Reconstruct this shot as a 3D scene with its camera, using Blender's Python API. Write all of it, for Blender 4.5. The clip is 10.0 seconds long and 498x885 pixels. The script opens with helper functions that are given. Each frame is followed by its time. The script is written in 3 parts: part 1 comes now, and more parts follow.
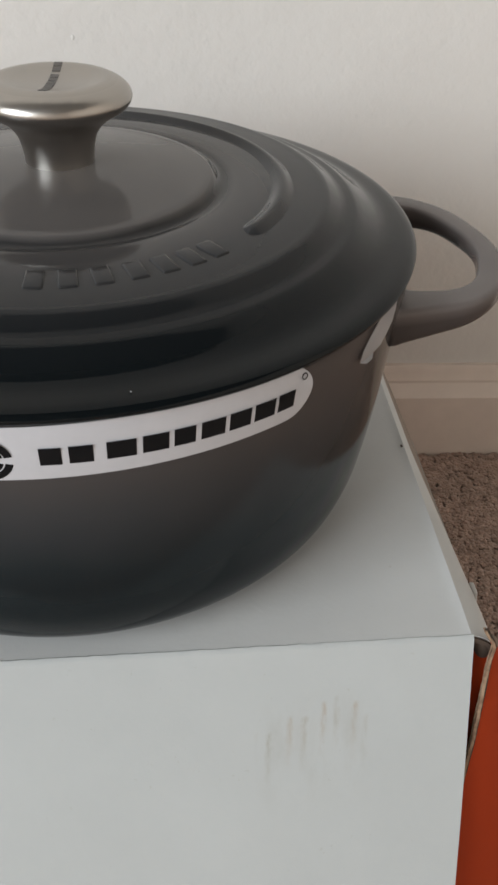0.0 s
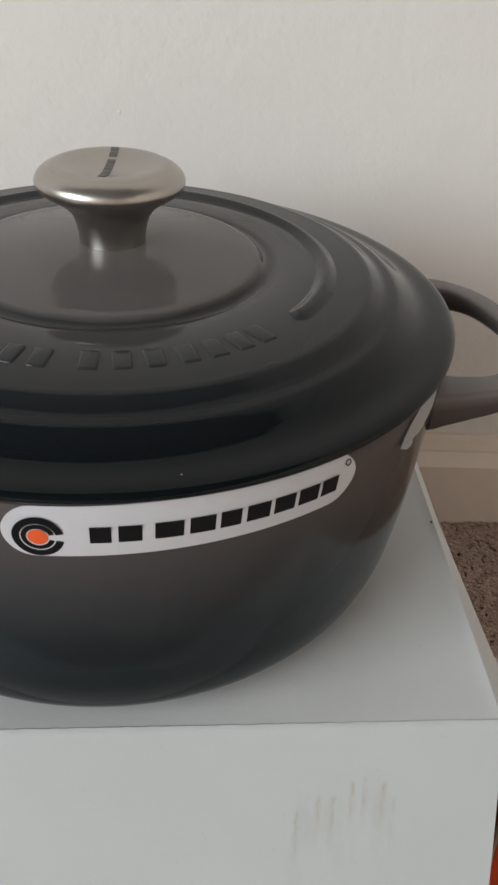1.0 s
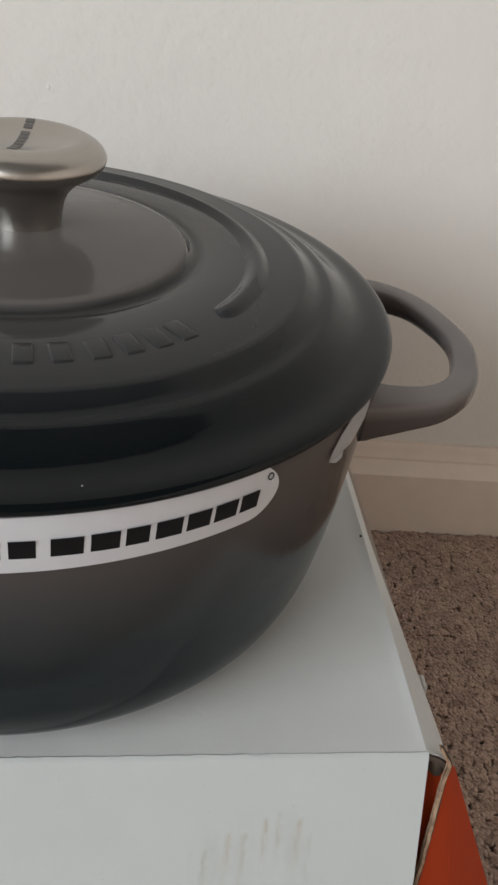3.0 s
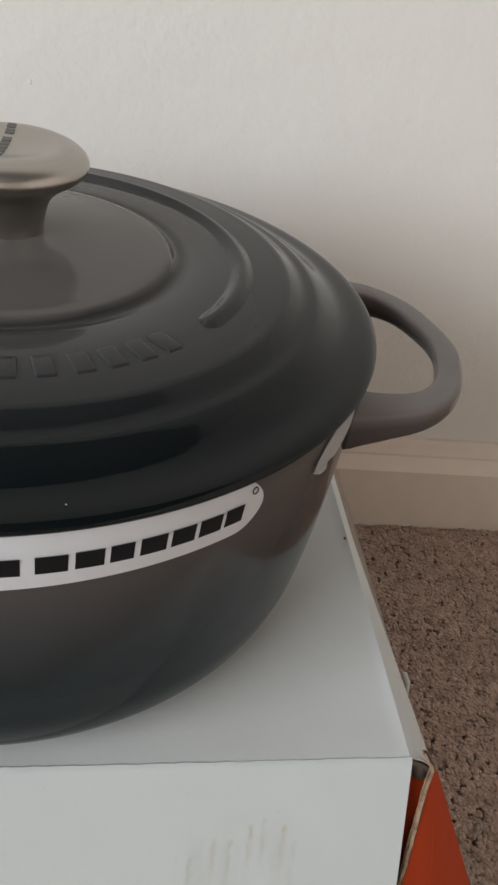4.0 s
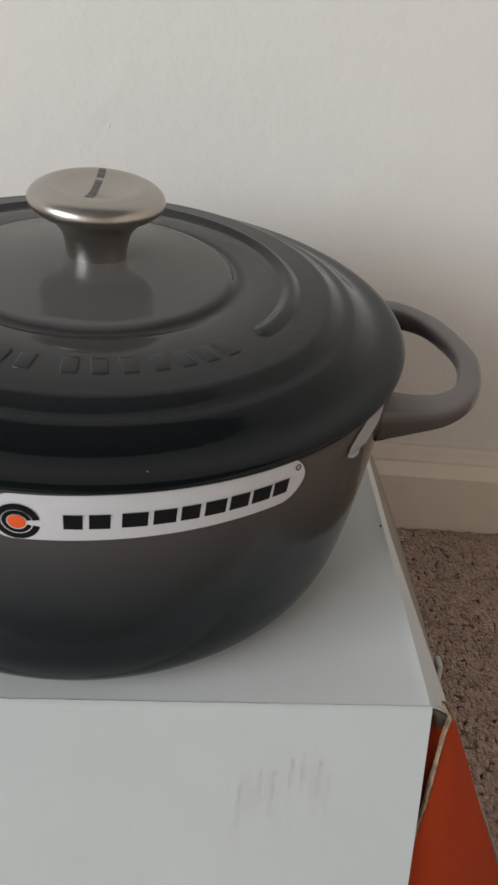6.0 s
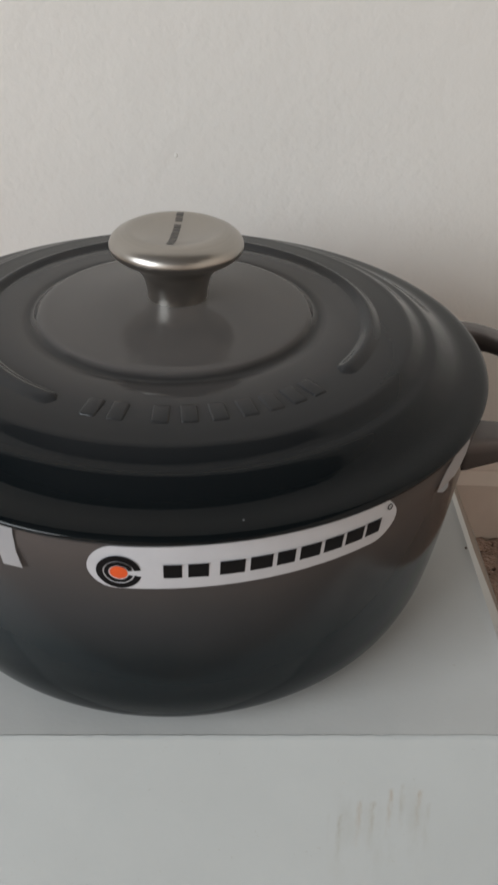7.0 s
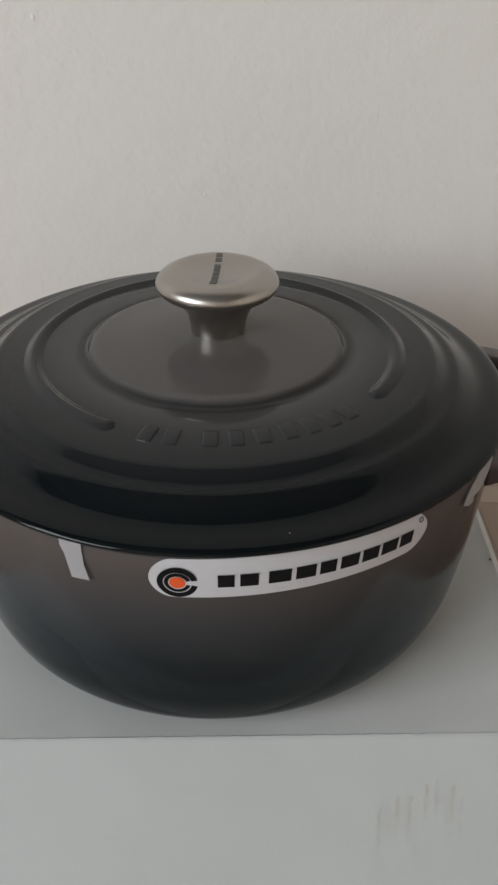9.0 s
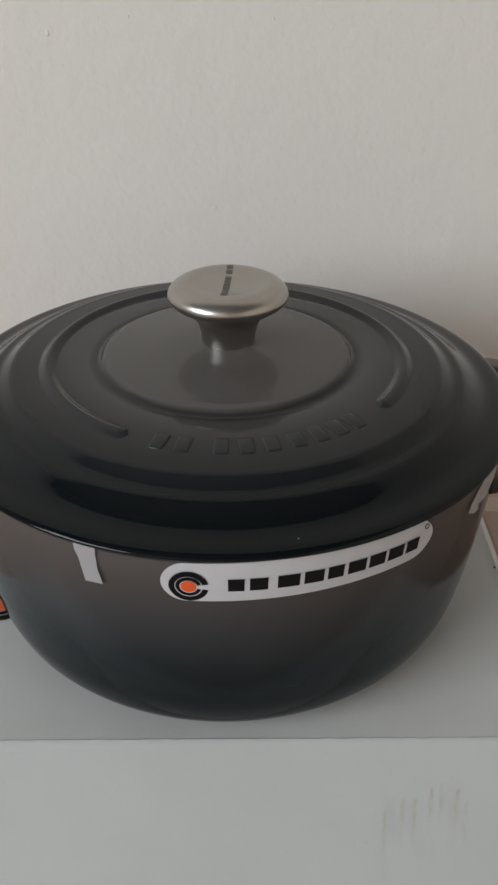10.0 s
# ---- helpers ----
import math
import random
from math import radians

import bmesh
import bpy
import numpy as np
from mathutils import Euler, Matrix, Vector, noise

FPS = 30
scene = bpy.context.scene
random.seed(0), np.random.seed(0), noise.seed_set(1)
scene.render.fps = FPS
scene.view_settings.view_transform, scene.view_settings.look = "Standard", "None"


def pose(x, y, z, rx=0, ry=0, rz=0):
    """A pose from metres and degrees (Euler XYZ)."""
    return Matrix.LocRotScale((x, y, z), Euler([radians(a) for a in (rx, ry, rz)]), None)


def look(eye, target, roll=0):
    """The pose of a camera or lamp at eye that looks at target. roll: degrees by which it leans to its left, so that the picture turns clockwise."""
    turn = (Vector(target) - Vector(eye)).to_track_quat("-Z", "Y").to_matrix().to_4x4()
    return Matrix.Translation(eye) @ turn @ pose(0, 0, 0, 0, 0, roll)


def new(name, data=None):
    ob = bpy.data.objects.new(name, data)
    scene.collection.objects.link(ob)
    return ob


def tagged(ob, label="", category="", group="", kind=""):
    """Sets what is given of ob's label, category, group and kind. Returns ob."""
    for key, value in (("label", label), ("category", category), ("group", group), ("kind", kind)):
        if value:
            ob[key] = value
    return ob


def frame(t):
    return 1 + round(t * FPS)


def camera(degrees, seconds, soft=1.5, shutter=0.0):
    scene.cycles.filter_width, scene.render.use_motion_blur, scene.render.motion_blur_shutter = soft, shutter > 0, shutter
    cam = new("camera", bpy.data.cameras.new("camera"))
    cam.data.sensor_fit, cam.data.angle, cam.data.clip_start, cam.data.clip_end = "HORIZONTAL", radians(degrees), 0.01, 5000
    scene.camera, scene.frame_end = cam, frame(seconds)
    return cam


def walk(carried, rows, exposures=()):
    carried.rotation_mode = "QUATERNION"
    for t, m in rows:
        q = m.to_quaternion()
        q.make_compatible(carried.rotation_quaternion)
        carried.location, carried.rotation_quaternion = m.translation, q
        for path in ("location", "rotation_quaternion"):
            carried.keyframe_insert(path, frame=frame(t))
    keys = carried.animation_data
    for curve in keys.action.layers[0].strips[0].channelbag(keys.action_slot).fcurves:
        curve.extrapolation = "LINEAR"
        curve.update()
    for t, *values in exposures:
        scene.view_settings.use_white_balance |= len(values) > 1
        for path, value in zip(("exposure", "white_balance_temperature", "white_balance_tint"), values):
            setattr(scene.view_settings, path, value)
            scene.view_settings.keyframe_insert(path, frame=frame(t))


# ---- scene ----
cam = camera(31.15, 10.0, soft=2.6, shutter=0.3)
PATH = [
    (0, (0.0391, -0.3125, 0.4167), (0.1185, 0.4740, -0.1958), 1.34),
    (0.5, (0.0368, -0.3178, 0.4267), (0.1074, 0.4856, -0.1646), 2.21),
    (1, (0.0294, -0.3111, 0.4279), (0.0968, 0.5088, -0.1407), 2.69),
    (1.5, (0.0375, -0.3022, 0.4301), (0.1139, 0.5188, -0.1356), 3.78),
    (2, (0.0345, -0.2970, 0.4217), (0.1418, 0.5215, -0.1426), 5.60),
    (2.5, (0.0339, -0.2921, 0.4196), (0.1530, 0.5212, -0.1499), 6.32),
    (2.7, (0.0373, -0.2910, 0.4164), (0.1642, 0.5238, -0.1493), 6.83),
    (4, (0.0370, -0.2843, 0.4238), (0.1919, 0.5153, -0.1564), 8.18),
    (4.5, (0.0362, -0.2838, 0.4259), (0.1967, 0.5159, -0.1527), 8.53),
    (5, (0.0315, -0.2824, 0.4340), (0.1367, 0.5234, -0.1487), 8.79),
    (5.2, (0.0357, -0.2757, 0.4332), (0.1218, 0.5211, -0.1650), 9.49),
    (6.3, (0.0315, -0.3488, 0.4490), (0.1080, 0.4760, -0.1113), 4.34),
    (6.5, (0.0349, -0.3333, 0.4362), (0.0785, 0.4851, -0.1367), 2.49),
    (7, (0.0222, -0.3296, 0.4604), (0.0470, 0.4895, -0.1128), 1.44),
    (7.5, (0.0390, -0.3445, 0.4828), (0.0679, 0.4786, -0.0843), 1.51),
    (8, (0.0225, -0.3499, 0.4818), (0.0390, 0.4762, -0.0814), 0.14),
    (8.5, (0.0172, -0.3565, 0.4811), (0.0245, 0.4732, -0.0772), -0.63),
    (9, (0.0119, -0.3539, 0.4766), (0.0193, 0.4798, -0.0755), -0.33),
    (9.5, (0.0092, -0.3548, 0.4752), (0.0146, 0.4807, -0.0742), -0.36),
    (10, (0.0099, -0.3609, 0.4803), (0.0122, 0.4789, -0.0626), -0.23),
]
walk(cam, [(t, look(eye, target, roll)) for t, eye, target, roll in PATH], exposures=[(0.0, 0.08), (0.5, 0.0), (2.5, -0.01), (4.5, 0.06), (6.5, -0.13), (7.5, -0.20), (10.0, -0.31)])

# ---------------------------------------------------------------- light
world = bpy.data.worlds.new("world")
scene.world = world
world.use_nodes = True
wt = world.node_tree
sky = wt.nodes.new("ShaderNodeTexSky")
sky.sky_type, sky.sun_disc = "NISHITA", False
sky.sun_elevation, sky.sun_rotation = radians(38), radians(20)
wt.links.new(sky.outputs[0], wt.nodes["Background"].inputs[0])
wt.nodes["Background"].inputs[1].default_value = 0.08

BOX_Z = 0.1739          # top of the box above the carpet
WALL = 0.0447           # turn of the room against the box
WALL_Y = 0.2226         # from the pot's axis to the wall behind it
RU = Vector((math.cos(WALL), -math.sin(WALL), 0))
RN = Vector((math.sin(WALL), math.cos(WALL), 0))
ROOM = Matrix((( RU.x, RN.x, 0, 0), (RU.y, RN.y, 0, 0), (0, 0, 1, 0), (0, 0, 0, 1)))
SOUTH, EAST, WEST, CEIL = -3.4, 1.90, -2.1, 2.44
WIN = (-3.25, -0.90, 0.70, 2.15)   # window in the west wall: y from, y to, sill, head

lamp = bpy.data.lights.new("window_daylight", "AREA")
lamp.shape, lamp.size, lamp.size_y = "RECTANGLE", WIN[1] - WIN[0] - 0.1, WIN[3] - WIN[2] - 0.1
lamp.energy, lamp.color, lamp.spread = 100.0, (0.915, 0.965, 1.0), radians(170)
lamp_ob = new("window_daylight", lamp)
WIN_MID = Vector((WEST - 0.03, (WIN[0] + WIN[1]) / 2, (WIN[2] + WIN[3]) / 2))
lamp_ob.matrix_world = ROOM @ look(WIN_MID, WIN_MID + Vector((1.0, 0.15, -0.30)))


# ---------------------------------------------------------------- materials
def node_material(name, base, rough=0.6, metal=0.0):
    m = bpy.data.materials.new(name)
    m.use_nodes = True
    b = m.node_tree.nodes["Principled BSDF"]
    b.inputs["Base Color"].default_value = (*base, 1)
    b.inputs["Roughness"].default_value = rough
    b.inputs["Metallic"].default_value = metal
    return m, m.node_tree, b


def coords(nt, scale=(1, 1, 1), rotate=(0, 0, 0)):
    tc, mp = nt.nodes.new("ShaderNodeTexCoord"), nt.nodes.new("ShaderNodeMapping")
    mp.inputs["Scale"].default_value = scale
    mp.inputs["Rotation"].default_value = rotate
    nt.links.new(tc.outputs["Object"], mp.inputs["Vector"])
    return mp.outputs["Vector"]


def grain(nt, vec, scale, detail=4.0, rough=0.6):
    n = nt.nodes.new("ShaderNodeTexNoise")
    n.inputs["Scale"].default_value, n.inputs["Detail"].default_value, n.inputs["Roughness"].default_value = scale, detail, rough
    nt.links.new(vec, n.inputs["Vector"])
    return n.outputs["Fac"]


def ramp(nt, fac, stops):
    r = nt.nodes.new("ShaderNodeValToRGB")
    while len(r.color_ramp.elements) < len(stops):
        r.color_ramp.elements.new(0.5)
    for e, (p, c) in zip(r.color_ramp.elements, stops):
        e.position, e.color = p, (*c, 1)
    nt.links.new(fac, r.inputs["Fac"])
    return r.outputs["Color"]


def mix(nt, fac, a, b, kind="MIX"):
    n = nt.nodes.new("ShaderNodeMix")
    n.data_type, n.blend_type = "RGBA", kind
    for sock, v in ((n.inputs[0], fac), (n.inputs[6], a), (n.inputs[7], b)):
        if hasattr(v, "is_output"):
            nt.links.new(v, sock)
        elif isinstance(v, tuple):
            sock.default_value = (*v, 1)
        else:
            sock.default_value = v
    return n.outputs[2]


def bump(nt, bsdf, height, strength, distance):
    b = nt.nodes.new("ShaderNodeBump")
    b.inputs["Strength"].default_value, b.inputs["Distance"].default_value = strength, distance
    nt.links.new(height, b.inputs["Height"])
    nt.links.new(b.outputs["Normal"], bsdf.inputs["Normal"])
    return b


def calc(nt, op, a, b=0.0):
    n = nt.nodes.new("ShaderNodeMath")
    n.operation = op
    for sock, v in ((n.inputs[0], a), (n.inputs[1], b)):
        if hasattr(v, "is_output"):
            nt.links.new(v, sock)
        else:
            sock.default_value = v
    return n.outputs[0]


def split(nt, vec):
    s = nt.nodes.new("ShaderNodeSeparateXYZ")
    nt.links.new(vec, s.inputs[0])
    return s.outputs


def remap(nt, v, lo, hi):
    n = nt.nodes.new("ShaderNodeMapRange")
    n.inputs[1].default_value, n.inputs[2].default_value = lo, hi
    nt.links.new(v, n.inputs[0])
    return n.outputs[0]


def wall_paint():
    m, nt, b = node_material("wall_paint", (0.74, 0.72, 0.685), 0.75)
    v = coords(nt)
    tone = ramp(nt, grain(nt, v, 3.0, 3), [(0.3, (0.73, 0.71, 0.675)), (0.7, (0.76, 0.74, 0.705))])
    nt.links.new(tone, b.inputs["Base Color"])
    h = calc(nt, "ADD", grain(nt, v, 55, 3), calc(nt, "MULTIPLY", grain(nt, v, 190, 2), 0.35))
    bump(nt, b, h, 0.33, 0.0022)
    return m


def enamel(name, kind):
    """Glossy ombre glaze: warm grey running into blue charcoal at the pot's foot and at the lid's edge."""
    m, nt, b = node_material(name, (0.05, 0.05, 0.05), 0.1)
    tc = nt.nodes.new("ShaderNodeTexCoord")
    x, y, z = split(nt, tc.outputs["Object"])
    cloud = calc(nt, "SUBTRACT", grain(nt, tc.outputs["Object"], 14, 3), 0.5)
    if kind == "body":
        f = remap(nt, calc(nt, "ADD", z, calc(nt, "MULTIPLY", cloud, 0.02)), 0.0, 0.11)
        col = ramp(nt, f, [(0.0, (0.0010, 0.0028, 0.0038)), (0.22, (0.0024, 0.0060, 0.0078)), (0.42, (0.0135, 0.0195, 0.0228)), (0.64, (0.043, 0.0455, 0.0480)), (0.92, (0.090, 0.079, 0.075))])
    elif kind == "lid":
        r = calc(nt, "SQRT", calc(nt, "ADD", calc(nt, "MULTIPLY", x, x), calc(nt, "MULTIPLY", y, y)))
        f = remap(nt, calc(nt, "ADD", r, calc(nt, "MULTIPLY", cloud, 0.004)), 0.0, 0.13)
        # dark ring near r 0.057: the groove's shade is put into the colour
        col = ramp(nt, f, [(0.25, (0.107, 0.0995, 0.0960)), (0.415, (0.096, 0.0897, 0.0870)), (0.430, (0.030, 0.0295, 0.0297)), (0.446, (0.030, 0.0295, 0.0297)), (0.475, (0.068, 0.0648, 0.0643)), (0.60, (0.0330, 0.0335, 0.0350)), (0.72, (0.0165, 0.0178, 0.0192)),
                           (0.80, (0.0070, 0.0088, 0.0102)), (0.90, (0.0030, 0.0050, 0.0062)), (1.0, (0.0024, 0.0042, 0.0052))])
    else:
        # the handle's lit top and shaded sides are put into the colour by height
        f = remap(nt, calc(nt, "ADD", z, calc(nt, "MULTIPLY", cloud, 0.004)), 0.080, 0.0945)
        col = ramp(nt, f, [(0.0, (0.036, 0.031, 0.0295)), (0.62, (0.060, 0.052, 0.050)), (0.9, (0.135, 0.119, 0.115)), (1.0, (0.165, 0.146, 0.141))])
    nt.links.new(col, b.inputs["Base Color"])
    b.inputs["Specular IOR Level"].default_value = {"body": 0.12, "lid": 0.21, "handle": 0.30}[kind]
    rough = {"body": (0.09, 0.14), "lid": (0.05, 0.09), "handle": (0.16, 0.26)}[kind]
    mr = nt.nodes.new("ShaderNodeMapRange")
    mr.inputs[3].default_value, mr.inputs[4].default_value = rough
    nt.links.new(grain(nt, tc.outputs["Object"], 60, 3), mr.inputs[0])
    nt.links.new(mr.outputs[0], b.inputs["Roughness"])
    # the glaze's slight orange peel
    bump(nt, b, grain(nt, tc.outputs["Object"], 240, 1), 0.06, 0.0004)
    return m


def steel():
    """Satin steel, brushed in circles round the knob's axis."""
    m, nt, b = node_material("brushed_steel", (0.46, 0.42, 0.39), 0.30, 1.0)
    tc = nt.nodes.new("ShaderNodeTexCoord")
    x, y, z = split(nt, tc.outputs["Object"])
    r = calc(nt, "SQRT", calc(nt, "ADD", calc(nt, "MULTIPLY", x, x), calc(nt, "MULTIPLY", y, y)))
    line = nt.nodes.new("ShaderNodeTexNoise")
    line.noise_dimensions = "1D"
    line.inputs["Scale"].default_value, line.inputs["Detail"].default_value = 2600, 2
    nt.links.new(calc(nt, "ADD", r, z), line.inputs["W"])
    col = ramp(nt, line.outputs["Fac"], [(0.3, (0.410, 0.387, 0.358)), (0.7, (0.432, 0.408, 0.378))])
    nt.links.new(col, b.inputs["Base Color"])
    mr = nt.nodes.new("ShaderNodeMapRange")
    mr.inputs[3].default_value, mr.inputs[4].default_value = 0.27, 0.35
    nt.links.new(grain(nt, tc.outputs["Object"], 90, 3), mr.inputs[0])
    nt.links.new(mr.outputs[0], b.inputs["Roughness"])
    tan = nt.nodes.new("ShaderNodeTangent")
    tan.direction_type, tan.axis = "RADIAL", "Z"
    nt.links.new(tan.outputs[0], b.inputs["Tangent"])
    b.inputs["Anisotropic"].default_value = 0.25
    return m


def card(name, base, rough=0.55, fibre=0.05, scuffs=False, dents=0.25, gloss=0.5):
    m, nt, b = node_material(name, base, rough)
    b.inputs["Specular IOR Level"].default_value = gloss
    v = coords(nt)
    lo, hi = tuple(c * (1 - fibre) for c in base), tuple(min(1, c * (1 + fibre)) for c in base)
    col = ramp(nt, grain(nt, v, 22, 5), [(0.3, lo), (0.7, hi)])
    specks = ramp(nt, grain(nt, v, 420, 2), [(0.70, (1, 1, 1)), (0.80, (0.9, 0.88, 0.85))])
    col = mix(nt, 1.0, col, specks, "MULTIPLY")
    if scuffs:
        # rubbed brown streaks on the panel's upper part
        x, y, z = split(nt, v)
        wob = calc(nt, "MULTIPLY", calc(nt, "SUBTRACT", grain(nt, v, 260, 2), 0.5), 0.0022)
        u = calc(nt, "DIVIDE", calc(nt, "ADD", wob, calc(nt, "SUBTRACT", x, calc(nt, "MULTIPLY", z, 0.10))), 0.0056)
        column, inner = calc(nt, "FLOOR", u), calc(nt, "FRACT", u)
        chance = nt.nodes.new("ShaderNodeTexWhiteNoise")
        chance.noise_dimensions = "1D"
        nt.links.new(column, chance.inputs["W"])
        dice, dice_b = chance.outputs["Value"], split(nt, chance.outputs["Color"])[1]
        off = calc(nt, "ABSOLUTE", calc(nt, "SUBTRACT", calc(nt, "SUBTRACT", inner, 0.32), calc(nt, "MULTIPLY", dice, 0.36)))
        band = calc(nt, "SUBTRACT", 1.0, remap(nt, off, 0.04, 0.26))
        head = calc(nt, "ADD", calc(nt, "ADD", -0.0262, calc(nt, "MULTIPLY", calc(nt, "SUBTRACT", x, 0.066), 0.15)), calc(nt, "MULTIPLY", dice_b, 0.008))
        below = calc(nt, "SUBTRACT", head, z)
        run = calc(nt, "MULTIPLY", remap(nt, below, -0.0005, 0.0008), calc(nt, "SUBTRACT", 1.0, remap(nt, below, 0.001, 0.016)))
        inx = calc(nt, "MULTIPLY", remap(nt, x, 0.061, 0.066), calc(nt, "SUBTRACT", 1.0, remap(nt, x, 0.097, 0.103)))
        worn = remap(nt, grain(nt, coords(nt, (700, 200, 160)), 1.0, 3, 0.6), 0.30, 0.62)
        f = calc(nt, "MULTIPLY", calc(nt, "MULTIPLY", calc(nt, "MULTIPLY", band, run), calc(nt, "MULTIPLY", inx, worn)), 0.55)
        inz = calc(nt, "MULTIPLY", remap(nt, z, -0.052, -0.034), calc(nt, "SUBTRACT", 1.0, remap(nt, z, -0.022, -0.012)))
        smudge = calc(nt, "MULTIPLY", remap(nt, grain(nt, coords(nt, (90, 14, 45), (0, radians(14), 0)), 1.0, 4, 0.65), 0.42, 0.70), calc(nt, "MULTIPLY", calc(nt, "MULTIPLY", inx, inz), 0.24))
        col = mix(nt, smudge, col, (0.30, 0.285, 0.24))
        tint = ramp(nt, dice, [(0.35, (0.31, 0.28, 0.23)), (0.8, (0.36, 0.275, 0.20))])
        col = mix(nt, f, col, tint)
    nt.links.new(col, b.inputs["Base Color"])
    h = calc(nt, "ADD", grain(nt, v, 12, 3), calc(nt, "MULTIPLY", grain(nt, v, 500, 2), 0.06))
    bump(nt, b, h, dents, 0.003)
    return m


def corrugated():
    m, nt, b = node_material("raw_cardboard_edge", (0.36, 0.25, 0.16), 0.9)
    v = coords(nt)
    col = ramp(nt, grain(nt, v, 260, 4), [(0.35, (0.20, 0.125, 0.080)), (0.6, (0.36, 0.245, 0.160))])
    nt.links.new(col, b.inputs["Base Color"])
    bump(nt, b, grain(nt, v, 600, 3), 0.6, 0.001)
    return m


def carpet_yarn(name, lo, mid, hi):
    m, nt, b = node_material(name, mid, 0.95)
    v = coords(nt)
    geo = nt.nodes.new("ShaderNodeNewGeometry")
    isl = geo.outputs["Random Per Island"]
    col = ramp(nt, isl, [(0.0, lo), (0.35, mid), (0.85, hi), (1.0, hi)])
    patch = mix(nt, 1.0, ramp(nt, grain(nt, v, 16, 3), [(0.3, (0.86, 0.86, 0.86)), (0.7, (1.08, 1.08, 1.08))]), ramp(nt, grain(nt, v, 130, 2), [(0.32, (0.68, 0.66, 0.64)), (0.5, (1.0, 1.0, 1.0)), (0.7, (1.1, 1.09, 1.08))]), "MULTIPLY")
    col = mix(nt, 1.0, col, patch, "MULTIPLY")
    nt.links.new(col, b.inputs["Base Color"])
    bump(nt, b, grain(nt, v, 900, 3), 0.15, 0.001)
    b.inputs["Sheen Weight"].default_value = 0.25
    return m


def plain(name, base, rough=0.5, fine=300, amount=0.06, gloss=0.5):
    m, nt, b = node_material(name, base, rough)
    b.inputs["Specular IOR Level"].default_value = gloss
    v = coords(nt)
    col = ramp(nt, grain(nt, v, fine, 3), [(0.3, tuple(c * (1 - amount) for c in base)), (0.7, tuple(min(1, c * (1 + amount)) for c in base))])
    nt.links.new(col, b.inputs["Base Color"])
    return m


def plastic_film():
    m, nt, b = node_material("plastic_film", (0.56, 0.56, 0.58), 0.35)
    v = coords(nt)
    nt.links.new(remap(nt, grain(nt, v, 90, 2), -0.2, 1.6), b.inputs["Roughness"])
    b.inputs["Alpha"].default_value = 0.45
    bump(nt, b, grain(nt, v, 120, 2), 0.3, 0.001)
    return m


M_WALL = wall_paint()
M_TRIM = plain("trim_paint", (0.80, 0.705, 0.625), 0.42, 60, 0.03)
M_SIDE = plain("cream_paint", (0.85, 0.768, 0.68), 0.75, 40, 0.03)
M_FAR = plain("warm_cream_paint", (0.66, 0.595, 0.53), 0.8, 40, 0.06)
M_CEIL = plain("ceiling_paint", (0.19, 0.186, 0.18), 0.9, 40, 0.03)
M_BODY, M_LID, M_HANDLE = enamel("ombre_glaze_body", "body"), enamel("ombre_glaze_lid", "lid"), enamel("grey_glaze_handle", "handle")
M_STEEL = steel()
# same white card twice: top lightened, front darkened to balance the light on them
M_WHITE = card("white_card_lightened", (0.580, 0.590, 0.583), 0.5, 0.025)
M_FRONT = card("white_card_scuffed_darkened", (0.465, 0.488, 0.485), 0.5, 0.025, scuffs=True)
M_ORANGE = card("orange_card", (0.38, 0.042, 0.008), 0.65, 0.06, gloss=0.15)
M_KRAFT = card("kraft_card", (0.24, 0.185, 0.145), 0.85, 0.12)
# kraft card darkened: the shade inside the fold is put into the colour
M_CORE = card("shaded_kraft_board", (0.105, 0.080, 0.064), 0.85, 0.15, gloss=0.2)
M_EDGE = corrugated()
# shade of the recess between the two liners is put into this dark brown
M_FLUTE = card("shaded_corrugated_core", (0.055, 0.036, 0.023), 0.9, 0.2)
# side flap's tone: the shade on its far-turned face is painted as grey-brown
M_BROWN = card("shaded_side_card", (0.27, 0.225, 0.19), 0.7, 0.06)
M_TUFT = carpet_yarn("carpet_yarn", (0.365, 0.255, 0.200), (0.415, 0.292, 0.231), (0.465, 0.330, 0.264))
M_PILE = carpet_yarn("carpet_base", (0.40, 0.287, 0.225), (0.41, 0.295, 0.23), (0.42, 0.302, 0.235))
M_LABEL = plain("label_white", (0.54, 0.55, 0.58), 0.35, 200, 0.02)
M_INK = plain("label_black", (0.006, 0.006, 0.007), 0.5, 200, 0.1, 0.12)
M_SPOT = plain("label_orange", (0.75, 0.10, 0.018), 0.4, 200, 0.05)
M_RIM = plain("matt_black_rim", (0.012, 0.012, 0.013), 0.6, 200, 0.2)
M_ETCH = plain("etched_steel", (0.10, 0.092, 0.085), 0.5, 300, 0.2)
M_FILM = plastic_film()
M_DUST = plain("lint", (0.42, 0.42, 0.42), 0.9, 300, 0.1)
M_FRAME = plain("window_frame_white", (0.8, 0.8, 0.8), 0.4, 50, 0.02)


# ---------------------------------------------------------------- mesh helpers
def mesh_of(name, bm, material, smooth=True, angle=35):
    me = bpy.data.meshes.new(name)
    bmesh.ops.recalc_face_normals(bm, faces=bm.faces)
    for f in bm.faces:
        f.smooth = smooth
    if smooth:
        for e in bm.edges:
            if len(e.link_faces) == 2 and e.calc_face_angle(0) > radians(angle):
                e.smooth = False
    bm.to_mesh(me)
    bm.free()
    me.materials.append(material)
    return me


